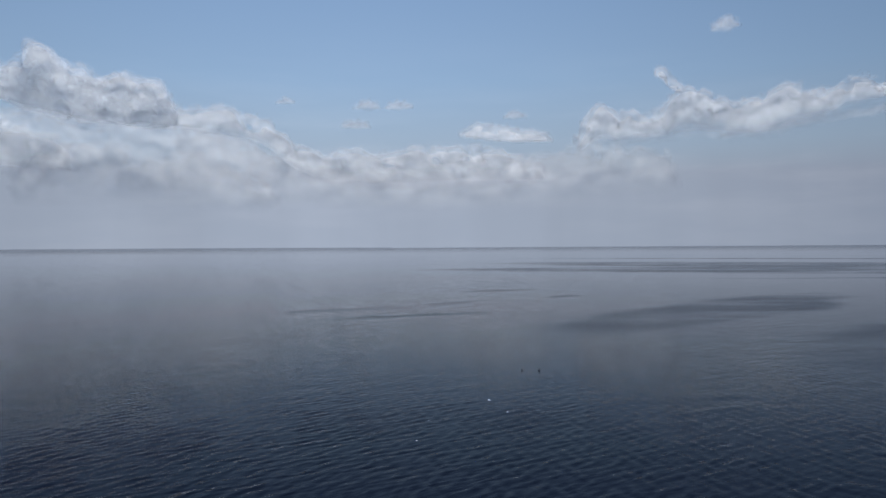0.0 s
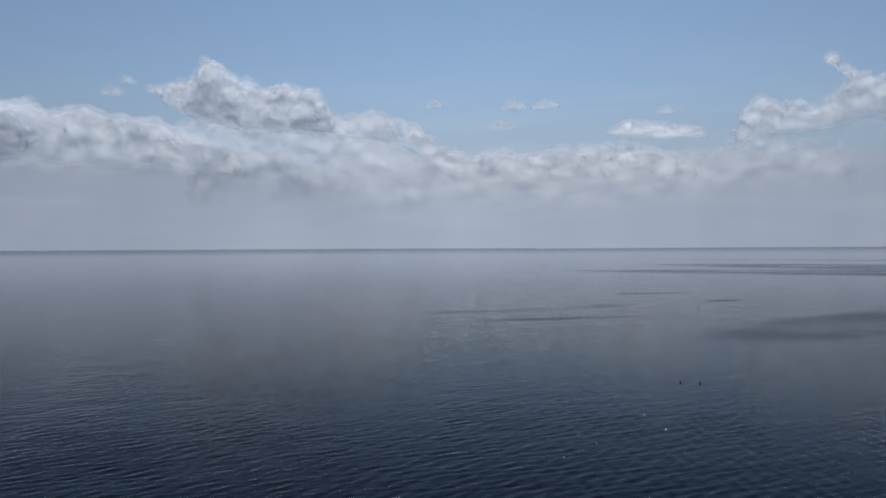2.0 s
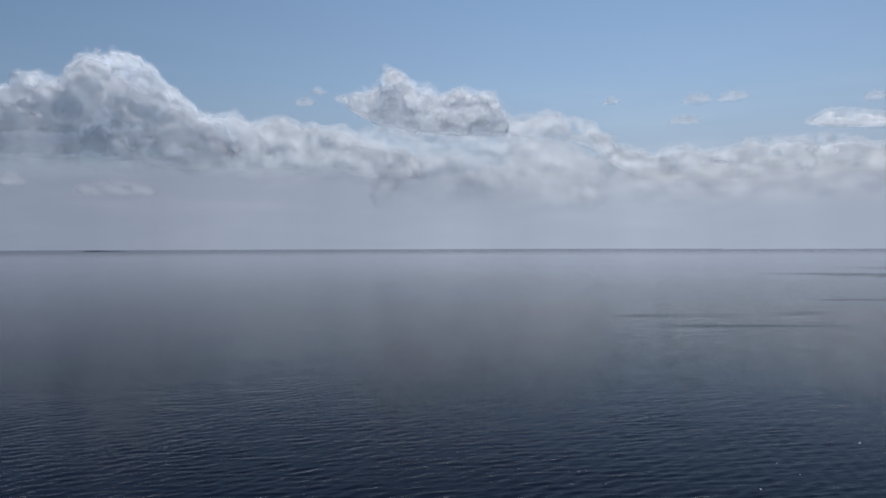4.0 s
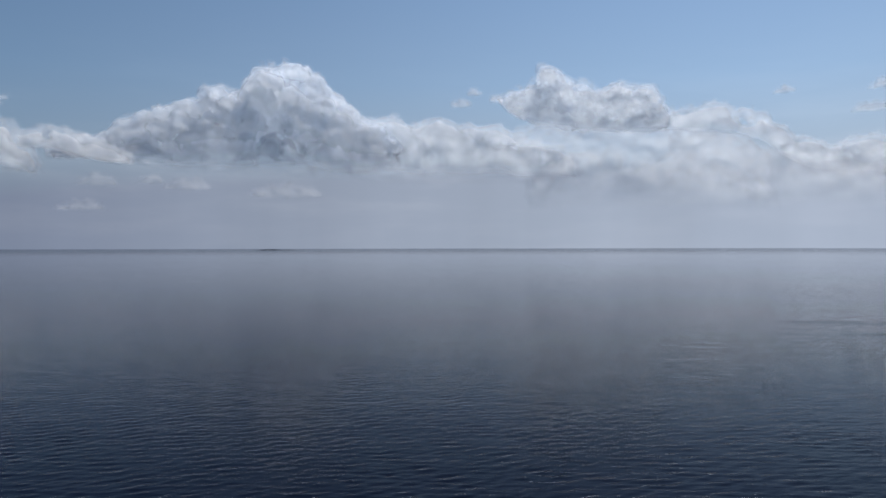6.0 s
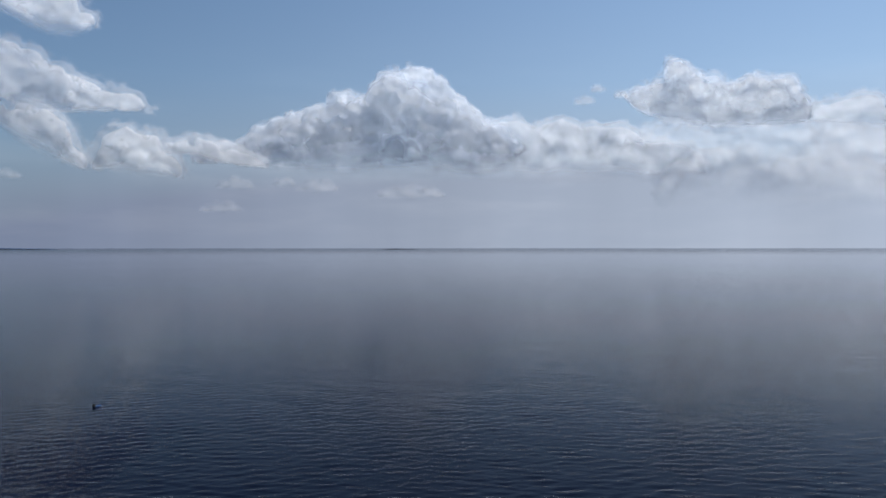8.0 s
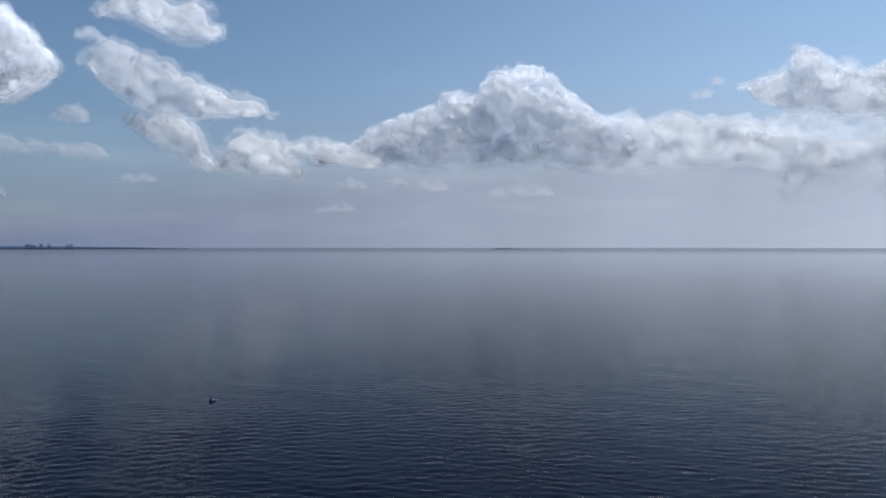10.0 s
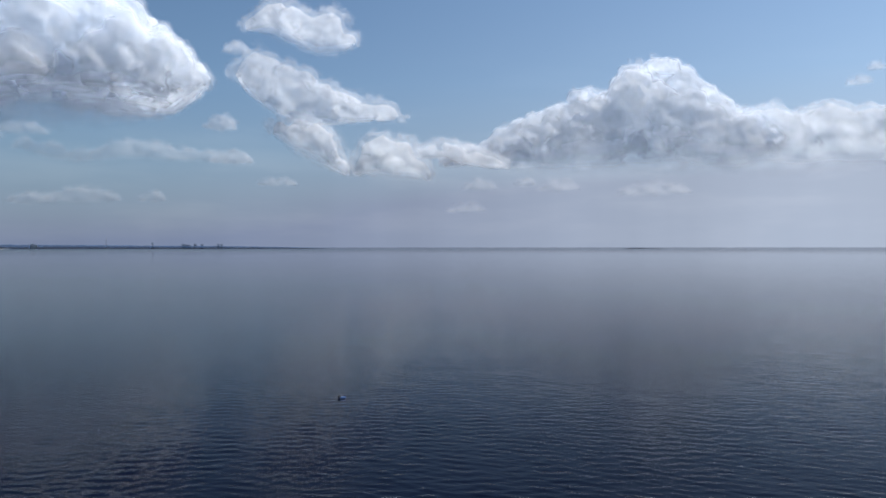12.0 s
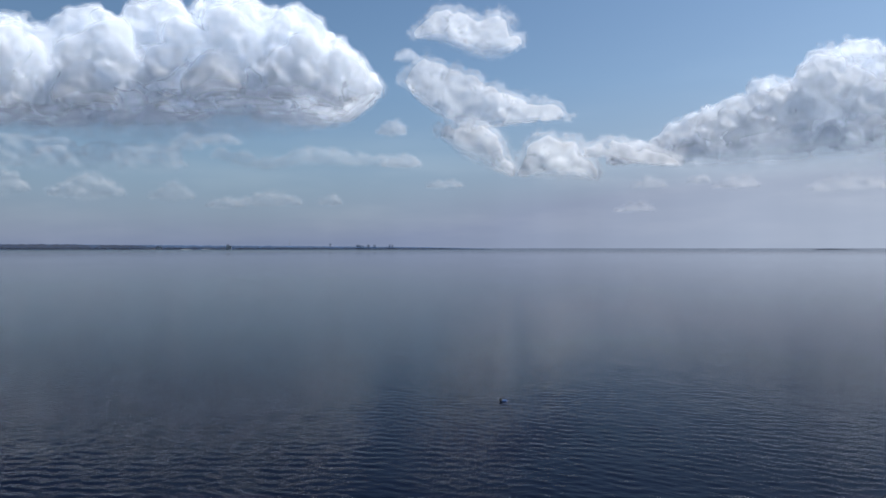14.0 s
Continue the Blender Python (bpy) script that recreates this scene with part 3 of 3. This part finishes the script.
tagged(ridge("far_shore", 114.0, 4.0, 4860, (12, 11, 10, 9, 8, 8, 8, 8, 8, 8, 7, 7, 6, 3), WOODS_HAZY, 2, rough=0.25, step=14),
       "low wooded shore far across the lake, coloured blue for haze", "shore", kind="structure")
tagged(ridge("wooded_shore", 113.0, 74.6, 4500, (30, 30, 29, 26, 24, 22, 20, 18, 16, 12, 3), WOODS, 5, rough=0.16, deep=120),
       "dark wooded cape along the far shore, coloured blue-green for haze", "woods", kind="stuff")
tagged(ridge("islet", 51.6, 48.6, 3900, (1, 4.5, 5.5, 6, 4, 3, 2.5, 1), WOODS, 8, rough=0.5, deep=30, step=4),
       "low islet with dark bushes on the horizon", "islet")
for az0, az1 in ((101.6, 99.9), (103.2, 102.4), (96.8, 96.1), (98.2, 97.4)):
    tagged(ridge("beach", az0, az1, 4470, (0.5, 2.0, 1.5, 2.0, 0.5), SAND, int(az0), rough=0.3, deep=20, step=5),
           "pale sandy beach below the wooded shore", "beach", "beaches on the far shore")


def block(bm, w, d, h, x=0.0, y=0.0, z=0.0):
    bmesh.ops.create_cube(bm, size=1, matrix=Matrix.Translation((x, y, z + h / 2)) @ Matrix.Diagonal((w, d, h, 1)))


def apartment_building(az, wide, tall, label, dist=4545.0, slope=0.0):
    """A far block of flats: walls, a parapet roof with its lift house, rows of windows."""
    home = new("apartment_building")
    home.matrix_world = Matrix.Translation(bearing(az, dist, 0)) @ pose(0, 0, 0, 0, 0, az)
    bm = bmesh.new()
    block(bm, wide, 16, tall)
    for v in bm.verts:
        if v.co.z > 1:
            v.co.z -= slope * (v.co.x / wide + 0.5)
    part("wall", bm, CONCRETE, home)
    bm = bmesh.new()
    block(bm, wide + 1, 17, 1.2, z=tall - slope)
    block(bm, 5, 6, 3.0, x=-wide * 0.2, z=tall - slope + 1.2)
    part("roof", bm, ROOFING, home)
    for row in range(int(tall / 3.2) - 5):
        bm = bmesh.new()
        block(bm, wide * 0.9, 0.3, 1.3, y=-8.1, z=13 + 3.2 * row)
        part("window_band", bm, ROOFING, home)
    return tagged(home, label, "building", "blocks of flats on the far shore")


for az, wide, tall, slope in ((84.89, 50, 30, 9), (84.25, 16, 27, 0), (83.77, 16, 26, 0), (82.6, 12, 26, 0), (82.38, 12, 26, 0)):
    apartment_building(az, wide, tall, "grey concrete block of flats above the trees" if wide < 40 else "long grey slab of flats with a stepped roof", slope=slope)


def lathe(bm, rings, n=20):
    """Rings of radius and height, turned round the z axis and closed."""
    loops = [[bm.verts.new((r * math.cos(2 * math.pi * k / n), r * math.sin(2 * math.pi * k / n), z)) for k in range(n)] for r, z in rings]
    for a, b in zip(loops, loops[1:]):
        for k in range(n):
            bm.faces.new((a[k], a[(k + 1) % n], b[(k + 1) % n], b[k]))
    bm.faces.new(loops[0][::-1])
    bm.faces.new(loops[-1])
    for f in bm.faces:
        f.smooth = True


tower = new("water_tower")
tower.location = bearing(87.2, 4545)
bm = bmesh.new()
lathe(bm, [(5, 0), (4.4, 22), (4.6, 24)])
part("shaft", bm, CONCRETE, tower)
bm = bmesh.new()
lathe(bm, [(4.6, 24), (7.0, 28), (7.0, 35), (5.0, 37.5), (0.8, 38.5)])
part("tank", bm, CONCRETE, tower)
tagged(tower, "grey concrete water tower above the trees", "tower")

mast = new("radio_mast")
mast.location = bearing(90.28, 4545)
for k in range(3):
    bm = bmesh.new()
    a = 2 * math.pi * k / 3
    lathe(bm, [(0.5, 0), (0.35, 40), (0.25, 66)], 8)
    for v in bm.verts:
        s = 2.6 * (1 - v.co.z / 75)
        v.co.x += s * math.cos(a)
        v.co.y += s * math.sin(a)
    part("leg", bm, STEEL, mast)
for k in range(12):
    bm = bmesh.new()
    z, s = 3 + 5.2 * k, 5.0 * (1 - (3 + 5.2 * k) / 75)
    block(bm, s, 0.4, 0.4, z=z)
    block(bm, 0.4, s, 0.4, z=z)
    part("cross_brace", bm, STEEL, mast)
tagged(mast, "thin lattice radio mast, pale in the haze", "mast")

hall = new("terminal_hall")
hall.matrix_world = Matrix.Translation(bearing(94.8, 4475)) @ pose(0, 0, 0, 0, 0, 94.8)
bm = bmesh.new()
block(bm, 32, 18, 22)
part("wall", bm, WHITEWASH, hall)
bm = bmesh.new()
block(bm, 15, 14, 8, x=-4, z=22)
block(bm, 34, 20, 0.8, z=21.6)
part("roof", bm, WHITEWASH, hall)
tagged(hall, "white waterfront building among the trees", "building")
shed = new("boat_shed")
shed.matrix_world = Matrix.Translation(bearing(99.7, 4475)) @ pose(0, 0, 0, 0, 0, 99.7)
bm = bmesh.new()
block(bm, 26, 12, 17)
part("wall", bm, WHITEWASH, shed)
bm = bmesh.new()
block(bm, 27, 13, 1.5, z=17)
part("roof", bm, STEEL, shed)
tagged(shed, "low white shed on the wooded shore", "building")


# ---- floats on the water ----
def float_body(bm, length, wide, tall, bow=0.35):
    n, m = 14, 10
    loops = []
    for i in range(n + 1):
        s = -1 + 2 * i / n
        w = max(0.04, (1 - abs(s) ** 2.4) ** 0.6)
        lift = bow * tall * max(0, s) ** 3
        loops.append([bm.verts.new((s * length / 2, w * wide / 2 * math.cos(a), lift + w * tall / 2 * math.sin(a))) for a in (2 * math.pi * k / m for k in range(m))])
    for a, b in zip(loops, loops[1:]):
        for k in range(m):
            bm.faces.new((a[k], a[(k + 1) % m], b[(k + 1) % m], b[k]))
    bm.faces.new(loops[0][::-1])
    bm.faces.new(loops[-1])
    for f in bm.faces:
        f.smooth = True


def net_float(x, y, turn, size=0.42):
    """A small dark mooring float with its ring and stub."""
    home = new("net_float")
    home.matrix_world = pose(x, y, 0.08 * size, 0, 0, turn) @ Matrix.Scale(size, 4)
    bm = bmesh.new()
    lathe(bm, [(0.03, -0.10), (0.10, -0.06), (0.125, 0.02), (0.10, 0.10), (0.045, 0.15)], 14)
    part("body", bm, FLOAT_DARK, home)
    bm = bmesh.new()
    lathe(bm, [(0.03, 0.15), (0.03, 0.21), (0.05, 0.23), (0.02, 0.26)], 10)
    part("stub", bm, FLOAT_DARK, home)
    return tagged(home, "small black net float riding on the water", "float", "net floats on the lake")


net_float(5.01, 46.74, 10)
net_float(6.1, 46.6, 60)
net_float(-43.18, 21.71, 0, 0.32)

buoy = new("mooring_buoy")
buoy.matrix_world = pose(-40.24, 18.3, 0.03, 0, 0, 73.8) @ Matrix.Scale(0.72, 4)
bm = bmesh.new()
float_body(bm, 0.44, 0.17, 0.10)
bmesh.ops.translate(bm, verts=bm.verts, vec=(0.15, 0, 0.01))
part("hull", bm, FLOAT_BLUE, buoy, "bright blue plastic float")
bm = bmesh.new()
lathe(bm, [(0.04, -0.05), (0.10, 0.0), (0.115, 0.08), (0.08, 0.16), (0.03, 0.19)], 16)
bmesh.ops.translate(bm, verts=bm.verts, vec=(-0.10, 0, 0.0))
part("cap", bm, FLOAT_DARK, buoy, "black rubber cap")
bm = bmesh.new()
lathe(bm, [(0.03, 0.045), (0.036, 0.055), (0.03, 0.065)], 14)
bmesh.ops.translate(bm, verts=bm.verts, vec=(0.05, 0, 0.02))
part("collar", bm, FLOAT_WHITE, buoy, "white plastic collar")
tagged(buoy, "black and blue mooring buoy with a white collar", "buoy")


# ---- flecks of foam on the water ----
def foam_fleck(x, y, size, seed):
    """A small clot of white bubbles, half sunk."""
    rng = random.Random(seed)
    bm = bmesh.new()
    for _ in range(5):
        r = size * rng.uniform(0.25, 0.5)
        spot = Matrix.Translation((rng.uniform(-0.5, 0.5) * size, rng.uniform(-0.35, 0.35) * size, r * 0.3))
        bmesh.ops.create_icosphere(bm, subdivisions=2, radius=r, matrix=spot @ Matrix.Diagonal((1, 1, 0.7, 1)))
    me = bpy.data.meshes.new("foam_fleck")
    bm.to_mesh(me)
    bm.free()
    me.materials.append(FLOAT_WHITE)
    fleck = new("foam_fleck", me)
    fleck.location = (x, y, 0.0)
    return tagged(fleck, "tiny white fleck of foam on the water", "foam", "flecks of foam on the lake")


for k, (x, y, size) in enumerate(((2.34, 37.9, 0.04), (3.06, 35.1, 0.035), (-1.15, 30.0, 0.045), (-0.69, 33.4, 0.028), (0.06, 32.3, 0.028))):
    foam_fleck(x, y, size, k)
